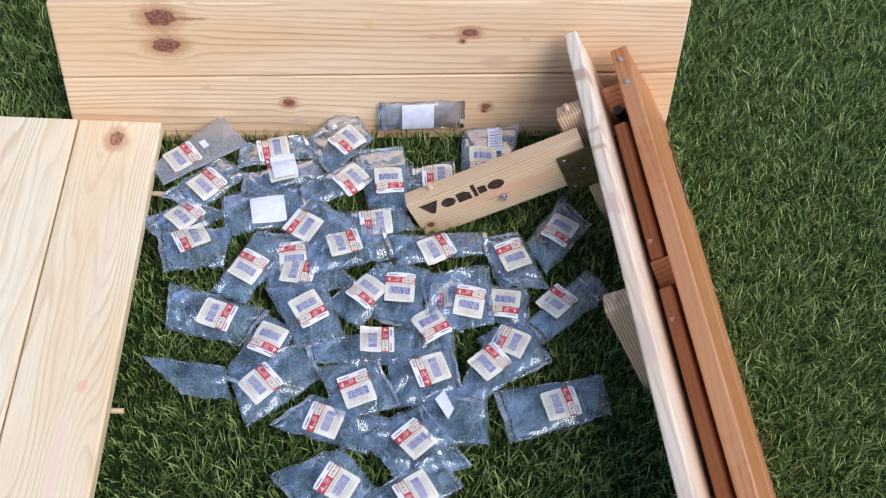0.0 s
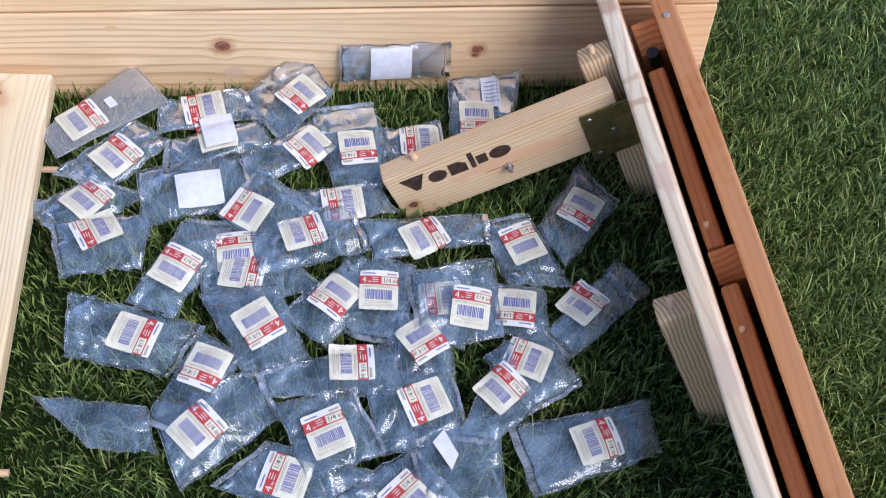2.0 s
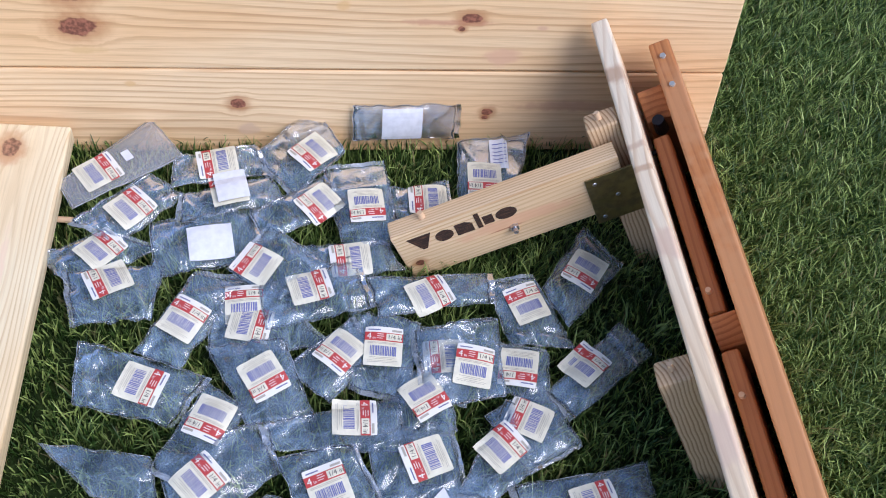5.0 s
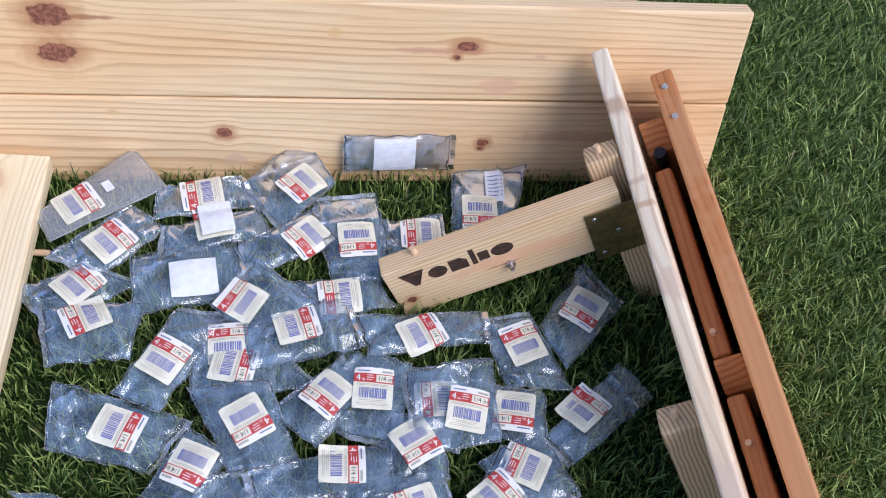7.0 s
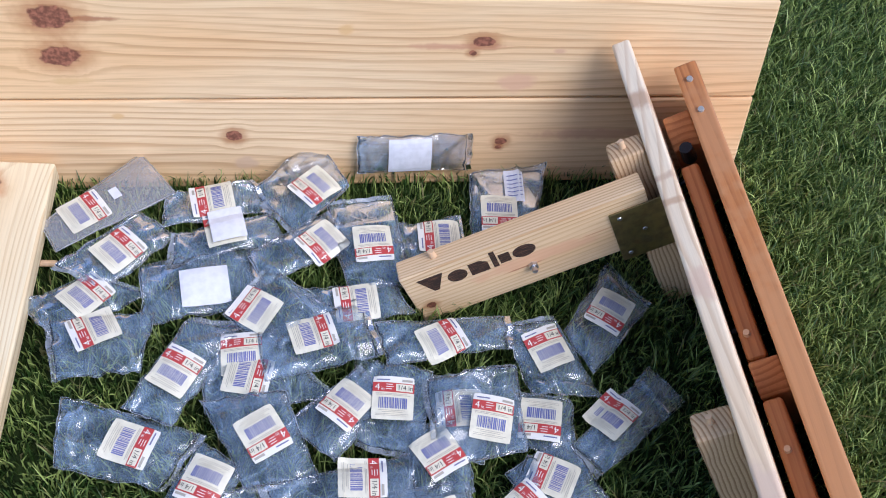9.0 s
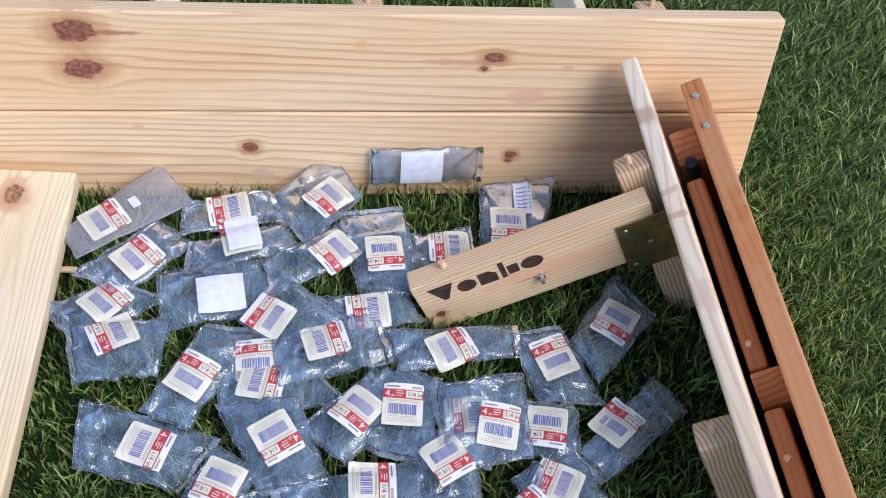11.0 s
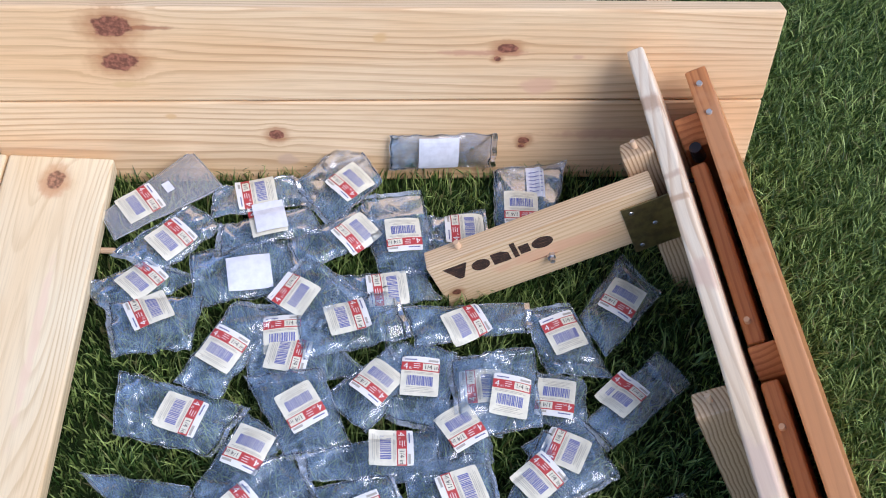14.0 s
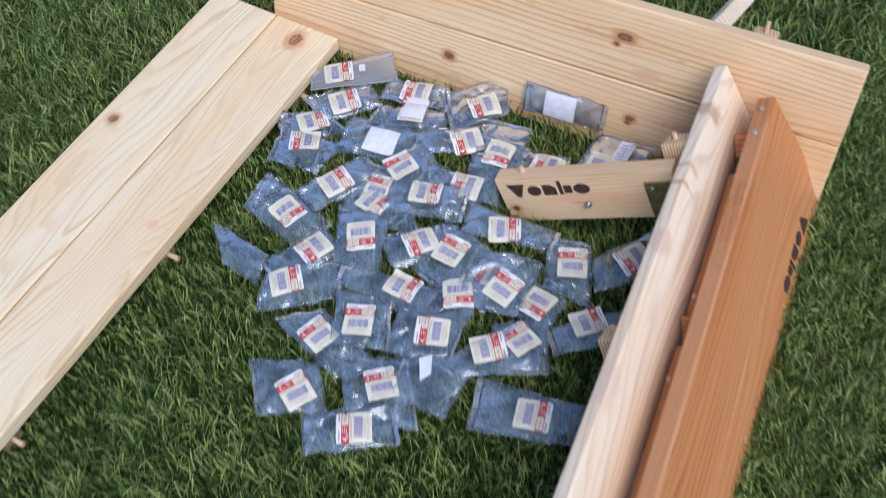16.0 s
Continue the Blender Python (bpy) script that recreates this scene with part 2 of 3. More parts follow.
print_slate = material("slate_ink", (0.16, 0.17, 0.30), 0.5)
print_dark = material("dark_ink", (0.06, 0.05, 0.05), 0.5)
print_grey = material("grey_ink", (0.42, 0.39, 0.32), 0.5)
print_white = material("white_print", (0.82, 0.8, 0.74), 0.45)
for m in (paper_cream, paper_white):
    n = Nodes(m)
    base = tuple(m.node_tree.nodes["Principled BSDF"].inputs["Base Color"].default_value)[:3]
    v = n.noise(n.coords(), 90.0, 3.0)
    n.put(n.bsdf.inputs["Base Color"], n.mix(n.ramp(v, 0.3, 0.75), base, tuple(c * 0.86 for c in base)))

soil = material("lawn_soil", (0.03, 0.04, 0.015), 0.95, 0.0, 0.1)
n = Nodes(soil)
v = n.noise(n.coords(), 35.0, 5.0)
n.put(n.bsdf.inputs["Base Color"], n.mix(n.ramp(v, 0.35, 0.7), (0.010, 0.020, 0.006), (0.030, 0.050, 0.014)))
n.bump(v, 0.8, 0.02)

blade = material("grass_blade", (0.06, 0.12, 0.03), 0.42, 0.0, 0.5)
n = Nodes(blade)
geo = n.tree.nodes.new("ShaderNodeNewGeometry")
rnd = geo.outputs["Random Per Island"]
p = n.coords()
big = n.noise(n.vec("MULTIPLY", p, (1.0, 1.0, 0.0)), 6.0, 3.0)
green = n.mix(n.ramp(rnd, 0.30, 0.92), (0.034, 0.084, 0.016), (0.56, 0.70, 0.22))
green = n.mix(n.ramp(big, 0.35, 0.7, 0.0, 0.3), green, (0.12, 0.20, 0.045))
green = n.mix(n.ramp(rnd, 0.95, 0.97), green, (0.30, 0.27, 0.12))
n.put(n.bsdf.inputs["Base Color"], green)
tr = n.tree.nodes.new("ShaderNodeBsdfTranslucent")
n.put(tr.inputs[0], green)
mx = n.tree.nodes.new("ShaderNodeMixShader")
mx.inputs[0].default_value = 0.25
n.tree.links.new(n.bsdf.outputs[0], mx.inputs[1])
n.tree.links.new(tr.outputs[0], mx.inputs[2])
n.tree.links.new(mx.outputs[0], n.out.inputs[0])


# ---- building helpers ----
def mesh_from(bm, name, mat, smooth=False):
    me = bpy.data.meshes.new(name)
    bm.to_mesh(me)
    bm.free()
    me.materials.append(mat)
    if smooth:
        for f in me.polygons:
            f.use_smooth = True
    return me


def part(name, bm, mat, parent, label="", smooth=False):
    ob = new(name, bm if isinstance(bm, bpy.types.Mesh) else mesh_from(bm, name, mat, smooth))
    ob.parent = parent
    if label:
        ob["label"] = label
    return ob


def box(x0, x1, y0, y1, z0, z1, bevel=0.0, segments=3):
    bm = bmesh.new()
    bmesh.ops.create_cube(bm, size=1.0)
    for v in bm.verts:
        v.co = Vector(((x0 + x1) / 2 + v.co.x * (x1 - x0), (y0 + y1) / 2 + v.co.y * (y1 - y0), (z0 + z1) / 2 + v.co.z * (z1 - z0)))
    if bevel:
        bmesh.ops.bevel(bm, geom=list(bm.edges), offset=bevel, segments=segments, profile=0.6, affect="EDGES")
    return bm


def rod(a, b, radius, sides=14, dome=0.0):
    a, b = Vector(a), Vector(b)
    bm = bmesh.new()
    bmesh.ops.create_cone(bm, cap_ends=True, segments=sides, radius1=radius, radius2=radius * (1 - dome), depth=(b - a).length)
    turn = (b - a).to_track_quat("Z", "Y").to_matrix().to_4x4()
    bmesh.ops.transform(bm, matrix=Matrix.Translation((a + b) / 2) @ turn, verts=bm.verts)
    return bm


def beam(a, b, w, h, bevel=0.004, up=(0, 0, 1)):
    a, b = Vector(a), Vector(b)
    x = (b - a).normalized()
    y = Vector(up).cross(x).normalized()
    z = x.cross(y)
    bm = box(-(b - a).length / 2, (b - a).length / 2, -w / 2, w / 2, -h / 2, h / 2, bevel, 2)
    m = Matrix((x, y, z)).transposed().to_4x4()
    bmesh.ops.transform(bm, matrix=Matrix.Translation((a + b) / 2) @ m, verts=bm.verts)
    return bm


def thing(name, m, label, category, group="", kind=""):
    ob = new(name)
    ob.matrix_world = m
    return tagged(ob, label, category, group, kind)


def frame_of(origin, x, y):
    x, y = Vector(x).normalized(), Vector(y).normalized()
    z = x.cross(y).normalized()
    m = Matrix((x, z.cross(x), z)).transposed().to_4x4()
    return Matrix.Translation(origin) @ m


def plank(parent, x0, x1, y0, y1, z0, z1, mat, label=""):
    bm = box(x0, x1, y0, y1, z0, z1, 0.0045, 3)
    ob = part("plank", bm, mat, parent, label)
    for f in ob.data.polygons:
        f.use_smooth = f.area < 0.004
    return ob


# ---- ground ----
SOIL = -0.018
bm = bmesh.new()
bmesh.ops.create_grid(bm, x_segments=2, y_segments=2, size=400)
ground = new("ground", mesh_from(bm, "ground", soil))
ground.location.z = SOIL
tagged(ground, "dark soil and thatch under a mown green lawn", "ground", kind="structure")

LEAN, LEAN_O = radians(28), radians(30)
LEAF = 1.12
PALE_X, ORANGE_X = 0.5752, 0.658

# ---- back leaf: two pine planks standing on edge, leaning back on its legs ----
TILT = radians(17.2)
back = thing("table_leaf", frame_of((-0.313, -0.0126, -0.013), (1, -0.02, 0), (0.02 * math.sin(TILT), math.sin(TILT), math.cos(TILT))),
             "knotty pale pine table leaf of two planks standing on its edge", "table leaf", "table leaves")
plank(back, 0, LEAF, -0.004, 0.1352, -0.030, 0, wood_back)
plank(back, 0, LEAF, 0.1368, 0.2825, -0.030, 0, wood_back)
for cx in (0.178, 0.556, 0.946):
    cleat = part("cleat", box(cx - 0.021, cx + 0.021, 0.02, 0.275, -0.072, -0.0302, 0.006, 3), wood_post, back, "pine cleat with a dowel in its end")
    part("dowel", rod((cx, 0.262, -0.052), (cx, 0.295, -0.052), 0.0045, dome=0.2), wood_dowel, cleat, "pale round dowel")
for cx in (0.285, 0.850):
    part("leg", beam((cx, 0.232, -0.038), (cx + (0.022 if cx > 0.5 else -0.01), 0.215, -0.325), 0.036, 0.030, 0.004), wood_light, back, "pale planed wooden leg")

# ---- flat leaf lying on the grass ----
flat = thing("table_leaf", frame_of((-0.148, -0.021, 0.047), (-0.090, -1, 0), (-1, 0.090, 0)),
             "new pale pine table leaf of two planks lying flat on grass", "table leaf", "table leaves")
# local X runs along the planks, local Y away from the bags, local Z points down
plank(flat, 0, LEAF, 0.0, 0.1475, 0, 0.030, wood_left)
plank(flat, 0.0, LEAF, 0.1505, 0.302, 0, 0.030, wood_left)
for cx in (0.13, 0.55, 0.95):
    cleat = part("cleat", box(cx - 0.02, cx + 0.02, 0.012, 0.285, 0.0302, 0.078, 0.005, 2), wood_post, flat)
    part("dowel", rod((cx, 0.02, 0.043), (cx, -0.016, 0.043), 0.0045), wood_dowel, cleat, "pale dowel end sticking out under the plank")

# ---- pale leaf leaning over the bags, with its cleats, brass hinge and hinged block ----
lv = (-math.sin(LEAN), 0, math.cos(LEAN))
pale = thing("table_leaf", frame_of((PALE_X + 0.283 * math.sin(LEAN), 0.020, 0.217 - 0.283 * math.cos(LEAN)), (0.038, -1, -0.0086), lv),
             "whitish weathered pine table leaf tilted up on its edge", "table leaf", "table leaves")
plank(pale, 0, LEAF, -0.020, 0.1405, -0.024, 0, wood_light)
plank(pale, 0, LEAF, 0.1425, 0.283, -0.024, 0, wood_light)
for cx, top in ((0.154, 0.274), (0.512, 0.244)):
    cleat = part("cleat", box(-0.020, 0.020, -0.258, 0.0, 0.0003, 0.046, 0.006, 3), wood_post, pale, "pine cleat showing end-grain rings")
    cleat.matrix_world = pale.matrix_world @ Matrix.Translation((cx, top, 0.0)) @ Matrix.Rotation(radians(20), 4, "Z")
    part("dowel", rod((0.0, -0.010, 0.025), (0.0, 0.011, 0.025), 0.0048, dome=0.25), wood_dowel, cleat, "pale round dowel")

bx = Vector((0.909, 0.106, 0.403))
bv = Vector((-0.4141, 0.1219, 0.902))
T = 0.031
blk = frame_of((0.3229, -0.2222, -0.0256), bx, bv)
block = part("block", box(0.0, 0.322, 0.0, 0.0975, 0.0, T, 0.0025, 2), wood_block, pale, "short pine board with a burnt-in mark, hinged to the leaf")
block.matrix_world = blk
part("bolt", rod((0.1614, 0.0364, T - 0.004), (0.1614, 0.0364, T + 0.012), 0.0036, 12), steel, block, "zinc-plated bolt end")
part("nut", rod((0.1614, 0.0364, T), (0.1614, 0.0364, T + 0.005), 0.0064, 6), steel, block, "zinc-plated nut")
part("dowel", rod((0.050, 0.094, 0.012), (0.050, 0.108, 0.012), 0.0052, dome=0.25), wood_dowel, block, "pale round dowel")


def patch(points, z, thick=0.0006):
    """A thin flat shape with the given outline."""
    bm = bmesh.new()
    low = [bm.verts.new((x, y, z - thick)) for x, y in points]
    top = [bm.verts.new((x, y, z)) for x, y in points]
    bm.faces.new(top)
    for k in range(len(points)):
        q = (k + 1) % len(points)
        bm.faces.new((low[k], low[q], top[q], top[k]))
    return bm


def oval(cx, cy, rx, ry, n=20):
    return [(cx + rx * math.cos(2 * math.pi * k / n), cy + ry * math.sin(2 * math.pi * k / n)) for k in range(n)]


def mark(parent, x, y, size, z, label="dark scorched shape"):
    """A burnt-in mark as five plain scorched shapes: wedge, disc, slab, tall bar with a block, disc."""
    k = size
    shapes = [[(0, k), (1.35 * k, k), (0.85 * k, -0.1 * k), (0.6 * k, -0.1 * k)],
              oval(1.95 * k, 0.40 * k, 0.50 * k, 0.42 * k), [(2.6 * k, 0), (2.6 * k, 0.85 * k), (3.2 * k, 0.85 * k), (3.55 * k, 0.6 * k), (3.55 * k, 0)],
              [(3.75 * k, 0), (3.75 * k, 1.15 * k), (4.02 * k, 1.15 * k), (4.02 * k, 0)],
              [(4.12 * k, 0.1 * k), (4.12 * k, 0.75 * k), (4.68 * k, 0.75 * k), (4.68 * k, 0.1 * k)],
              oval(5.38 * k, 0.42 * k, 0.58 * k, 0.42 * k)]
    for pts in shapes:
        part("mark", patch([(x + px, y + py) for px, py in pts], z), char, parent, label)


mark(block, 0.0185, 0.058, 0.0260, T + 0.0005)

hinge = part("hinge", box(0.270, 0.344, -0.018, 0.076, T + 0.0003, T + 0.0028, 0.0012, 2), brass, pale, "aged brass butt hinge")
hinge.matrix_world = blk
for hx, hy in ((0.282, 0.064), (0.282, -0.006), (0.308, 0.030)):
    part("screw", rod((hx, hy, T + 0.0026), (hx, hy, T + 0.0038), 0.0036, 12, 0.3), steel, hinge, "countersunk steel screw")
for k in range(5):
    part("knuckle", rod((0.347, -0.018 + k * 0.0188, T + 0.003), (0.347, 0.0002 + k * 0.0188, T + 0.003), 0.0048, 14), brass, hinge, "brass hinge knuckle")

# ---- orange stained leaf with legs folded under it ----
ov = (-math.sin(LEAN_O), 0, math.cos(LEAN_O))
orange = thing("table_leaf", frame_of((ORANGE_X + 0.270 * math.sin(LEAN_O), 0.006, 0.200 - 0.270 * math.cos(LEAN_O)), (0.06, -1, -0.045), ov),
               "orange-stained pine table leaf tilted up with folded legs under it", "table leaf", "table leaves")
plank(orange, 0, LEAF, -0.012, 0.1275, -0.030, 0, wood_orange)
plank(orange, 0, LEAF, 0.1295, 0.270, -0.030, 0, wood_orange)
for cx, top in ((0.072, 0.249), (0.423, 0.240)):
    bm = box(cx - 0.018, cx + 0.018, -0.01, top, 0.0003, 0.036, 0.003, 2)
    for v in bm.verts:
        if v.co.y > top - 0.01:
            v.co.y -= (v.co.x - cx + 0.02) * 0.9
    part("cleat", bm, wood_orange_post, orange, "orange-stained cleat with a slanted end")
for x0, x1 in ((0.122, 0.400), (0.450, 1.06)):
    leg = part("leg", box(x0, x1, 0.125, 0.2275, 0.012, 0.0355, 0.006, 3), wood_orange_rail, orange, "orange-stained folded leg with rounded edges")
    px = 0.368 if x0 < 0.2 else 0.512
    part("peg", rod((px, 0.220, 0.0255), (px, 0.2355, 0.0255), 0.0050, 12, 0.25), wood_dowel, leg, "weathered wooden peg")
for px in (0.028, 0.078):
    part("screw", rod((px, 0.266, -0.015), (px, 0.2735, -0.015), 0.0048, 10, 0.2), zinc_dull, orange, "steel screw head")
part("cap", rod((0.098, 0.202, 0.02), (0.098, 0.230, 0.02), 0.010, 14, 0.15), dark_metal, orange, "black rubber cap")
for px in (0.125, 0.345, 0.78):
    part("bolt", rod((px, 0.192, 0.034), (px, 0.192, 0.044), 0.004, 10, 0.2), dark_metal, orange, "dark steel bolt head")
part("wire", rod((0.15, 0.215, 0.014), (0.21, 0.209, 0.018), 0.0008, 6), steel, orange, "thin steel wire")
stamp = part("stamp", patch([(0.07, 0.04), (0.075, 0.04), (0.075, 0.045), (0.07, 0.045)], 0.0), char, orange, "small scorched spot")
stamp.matrix_world = orange.matrix_world @ Matrix.Translation((0.0, 0.0, -0.0302)) @ Matrix.Rotation(math.pi, 4, "X")
mark(stamp, 0.085, -0.075, 0.0268, 0.0006)


# ---- plastic bags ----
def text_mesh(body, size):
    cu = bpy.data.curves.new("text", "FONT")
    cu.body, cu.size, cu.resolution_u = body, size, 2
    ob = bpy.data.objects.new("text", cu)
    scene.collection.objects.link(ob)
    dg = bpy.context.evaluated_depsgraph_get()
    me = bpy.data.meshes.new_from_object(ob.evaluated_get(dg))
    pts = [v.co.copy() for v in me.vertices]
    faces = [tuple(f.vertices) for f in me.polygons]
    bpy.data.objects.remove(ob)
    return pts, faces


TXT_SIZE = text_mesh("1/4 in", 0.0085)
TXT_FOUR = text_mesh("4", 0.0125)
TXT_IN = text_mesh("in", 0.006)
LW, LH = 0.050, 0.056


def cells(rects, step=0.006):
    """Flat rectangles cut into small cells, so that they can follow a curved film."""
    pts, faces = [], []
    for x0, x1, y0, y1 in rects:
        nx, ny = max(1, round((x1 - x0) / step)), max(1, round((y1 - y0) / step))
        o = len(pts)
        for j in range(ny + 1):
            for i in range(nx + 1):
                pts.append(Vector((x0 + (x1 - x0) * i / nx, y0 + (y1 - y0) * j / ny, 0)))
        for j in range(ny):
            for i in range(nx):
                a = o + j * (nx + 1) + i
                faces.append((a, a + 1, a + nx + 2, a + nx + 1))
    return pts, faces


def shifted(shape, dx, dy):
    return [p + Vector((dx, dy, 0)) for p in shape[0]], shape[1]


rng = random.Random(11)
BARS = []
bx0 = -0.017
while bx0 < 0.016:
    bw = rng.choice((0.0006, 0.0009, 0.0014))
    BARS.append((bx0, bx0 + bw, -0.014, 0.0))
    bx0 += bw + rng.choice((0.0006, 0.0009, 0.0012))
LINES = [(-0.021, 0.020, 0.0030, 0.0036), (-0.021, 0.017, 0.0046, 0.0052), (-0.017, 0.015, -0.0168, -0.0162), (-0.012, 0.012, -0.0188, -0.0182),
         (-0.020, 0.019, -0.0213, -0.0208), (-0.020, 0.016, -0.0232, -0.0227)]
LABEL = [
    ("paper", cells([(-LW / 2, LW / 2, -LH / 2, LH / 2)]), paper_cream, 0.0, ""),
    ("strip", cells([(-LW / 2, LW / 2, 0.0200, LH / 2)]), print_white, 0.00025, "white strip"),
    ("band", cells([(-LW / 2, LW / 2, 0.0072, 0.0195)]), print_red, 0.00025, "red printed band"),
    ("size_box", cells([(0.003, 0.0235, 0.0085, 0.0182)]), paper_cream, 0.0005, "cream box with a size"),
    ("size_text", shifted(TXT_SIZE, 0.0045, 0.0105), print_dark, 0.00075, "dark size lettering"),
    ("number", shifted(TXT_FOUR, -0.0225, 0.0090), print_white, 0.0005, "white numeral"),
    ("unit", shifted(TXT_IN, -0.0150, 0.0090), print_white, 0.0005, "white unit"),
    ("wording", cells([(-0.009, -0.001, 0.0165, 0.0174), (-0.009, 0.0, 0.0135, 0.0144), (-0.009, -0.002, 0.0105, 0.0114)]), print_white, 0.0005, "small white wording"),
    ("brand_bar", cells([(-0.021, -0.005, 0.0222, 0.0238)]), print_slate, 0.0005, "dark blue bar"),
    ("code_bar", cells([(0.010, 0.023, 0.0213, 0.0243)]), print_grey, 0.0005, "grey bar"),
    ("barcode", cells(BARS, 0.005), print_blue, 0.0003, "blue barcode"),
    ("fine_print", cells(LINES, 0.006), print_grey, 0.0003, "grey fine print"),
]

for piece in LABEL[:2]:
    for q in piece[1][0]:
        if abs(q.x) > LW / 2 - 1e-5 and abs(q.y) > LH / 2 - 1e-5:
            q.x, q.y = q.x * 0.975, q.y * 0.98

count = [0]


def bag(x, y, turn, length, width, shear, warp, lx, ly, lturn, layer, style, tip=0.0, lift=0.0, axis="X"):
    """A torn, crumpled bag with its label: a sheared and warped oblong; lx, ly, lturn place the label on the bag."""
    count[0] += 1
    seed = count[0] * 7.31
    words = {"clear": "crumpled clear plastic hinge bag with a red and cream label", "frosted": "smooth frosted plastic bag with a red and cream label",
             "paper": "crumpled clear plastic bag with a folded paper slip inside", "blank": "crumpled clear plastic bag showing a blank white label back",
             "empty": "crumpled empty clear plastic bag on the grass", "sheet": "clear plastic bag with a label and a printed sheet",
             "torn": "torn clear plastic bag with a folded white scrap"}
    length, width, shear, warp = length * 1.08, width * 1.10, shear * 1.08, (warp[0] * 1.08, warp[1] * 1.08)
    puff = 0.004 if style == "frosted" else 0.008
    crumple = 0.0005 if style == "frosted" else 0.0062
    ca, sa = math.cos(radians(lturn)), math.sin(radians(lturn))
    jit = random.Random(count[0])
    folds = []
    for k in range(0 if style == "frosted" else 14):
        way = jit.uniform(0, math.pi)
        folds.append((math.cos(way), math.sin(way), jit.uniform(-0.45, 0.45) * length, jit.uniform(0.004, 0.015), jit.uniform(-0.7, 1.0) * crumple))

    def height(px, py):
        u, v = px / length * 2, py / width * 2
        edge = max(0.0, 1 - u * u) * max(0.0, 1 - v * v)
        q = Vector((px * 16 + seed, py * 16, seed))
        h = puff * edge ** 0.5 + crumple * 0.9 * noise.noise(q)
        bend = 0.0
        for nx, ny, far, wide, amp in folds:
            d = abs(px * nx + py * ny - far + 0.005 * noise.noise(Vector((px * 14, py * 14, seed + far * 50))))
            bend += amp * max(0.0, 1 - d / wide)
        calm = 0.05 + 0.95 * min(1.0, max(0.0, (math.hypot(px - lx, py - ly) - 0.031) / 0.014))
        return h + bend * calm

    base = 0.0325 + layer * 0.0035 + (count[0] % 5) * 0.0006 + lift - min(height(lx, ly), 0.014)
    root = thing("plastic_bag", pose(x, y, base, 0, 0, turn) @ pose(0, 0, 0, tip if axis == "X" else 0, tip if axis == "Y" else 0, 0), words[style], "plastic bag", "plastic bags")
    wob = 0.0030 if style != "frosted" else 0.001

    def skew(u, v):
        """Where a place of the flat bag, from -0.5 to 0.5, lies once it is sheared, warped and creased."""
        px = u * length + shear * v + warp[0] * u * v + wob * noise.noise(Vector((v * 4.5, seed, 0.3 + u)))
        py = v * width + warp[1] * u * v + wob * noise.noise(Vector((u * 5.5, seed, 1.7 + v))) * 1.2
        return px, py

    bm = bmesh.new()
    nx, ny = 46, 32
    grid = {}
    for side in (0, 1):
        for j in range(ny + 1):
            for i in range(nx + 1):
                if side and (i in (0, nx) or j in (0, ny)):
                    grid[1, i, j] = grid[0, i, j]
                    continue
                u, v = i / nx - 0.5, j / ny - 0.5
                px, py = skew(u, v)
                h = height(px, py)
                grid[side, i, j] = bm.verts.new((px, py, h if side == 0 else min(h - 0.0006, h * 0.2 - 0.001)))
        for j in range(ny):
            for i in range(nx):
                f = [grid[side, i, j], grid[side, i + 1, j], grid[side, i + 1, j + 1], grid[side, i, j + 1]]
                if len(set(f)) == 4:
                    try:
                        bm.faces.new(f if side == 0 else f[::-1])
                    except ValueError:
                        pass
    part("film", bm, film_frosted if style == "frosted" else film_clear, root, "", True)

    rim = bmesh.new()
    loop = [(k / 20 - 0.5, -0.5) for k in range(20)] + [(0.5, k / 14 - 0.5) for k in range(14)]
    loop += [(0.5 - k / 20, 0.5) for k in range(20)] + [(-0.5, 0.5 - k / 14) for k in range(14)]
    inner, outer = [], []
    for u, v in loop:
        px, py = skew(u, v)
        h = height(px, py)
        inner.append(rim.verts.new((px, py, h)))
        px, py = skew(u * (1 + 0.0018 / length), v * (1 + 0.0018 / width))
        outer.append(rim.verts.new((px, py, h + 0.0006 * noise.noise(Vector((px * 90, py * 90, seed))))))
    for k in range(len(loop)):
        q = (k + 1) % len(loop)
        rim.faces.new((inner[k], outer[k], outer[q], inner[q]))
    part("welded_edge", rim, film_edge, root, "thin welded film edge", True)
    if style not in ("frosted",):
        bm = bmesh.new()
        rows = []
        end = 1 if count[0] % 2 else -1
        for i in range(11):
            u = end * (0.5 + 0.0010 / length + 0.05 * i / 10)
            row = []
            for j in range(13):
                v = j / 12 - 0.5
                px, py = u * length + shear * v, v * width * 0.97
                qx, qy = skew(u, v)
                row.append(bm.verts.new((qx, qy, height(px, py) + (0.0007 if i % 2 else 0.0))))
            rows.append(row)
        for a, b in zip(rows, rows[1:]):
            for j in range(12):
                bm.faces.new((a[j], a[j + 1], b[j + 1], b[j]))
        part("seal", bm, film_edge, root, "ribbed heat-sealed edge")

    def lay(shape, lz, name, mat, parent, label):
        pts, faces = shape
        out = []
        for q in pts:
            px, py = lx + q.x * ca - q.y * sa, ly + q.x * sa + q.y * ca
            out.append((px, py, height(px, py) + 0.0018 + lz * 2))
        me = bpy.data.meshes.new(name)
        me.from_pydata(out, [], faces)
        me.materials.append(mat)
        ob = part(name, me, mat, parent, label)
        return tagged(ob, kind="stuff") if name in ("barcode", "wording", "fine_print") else ob

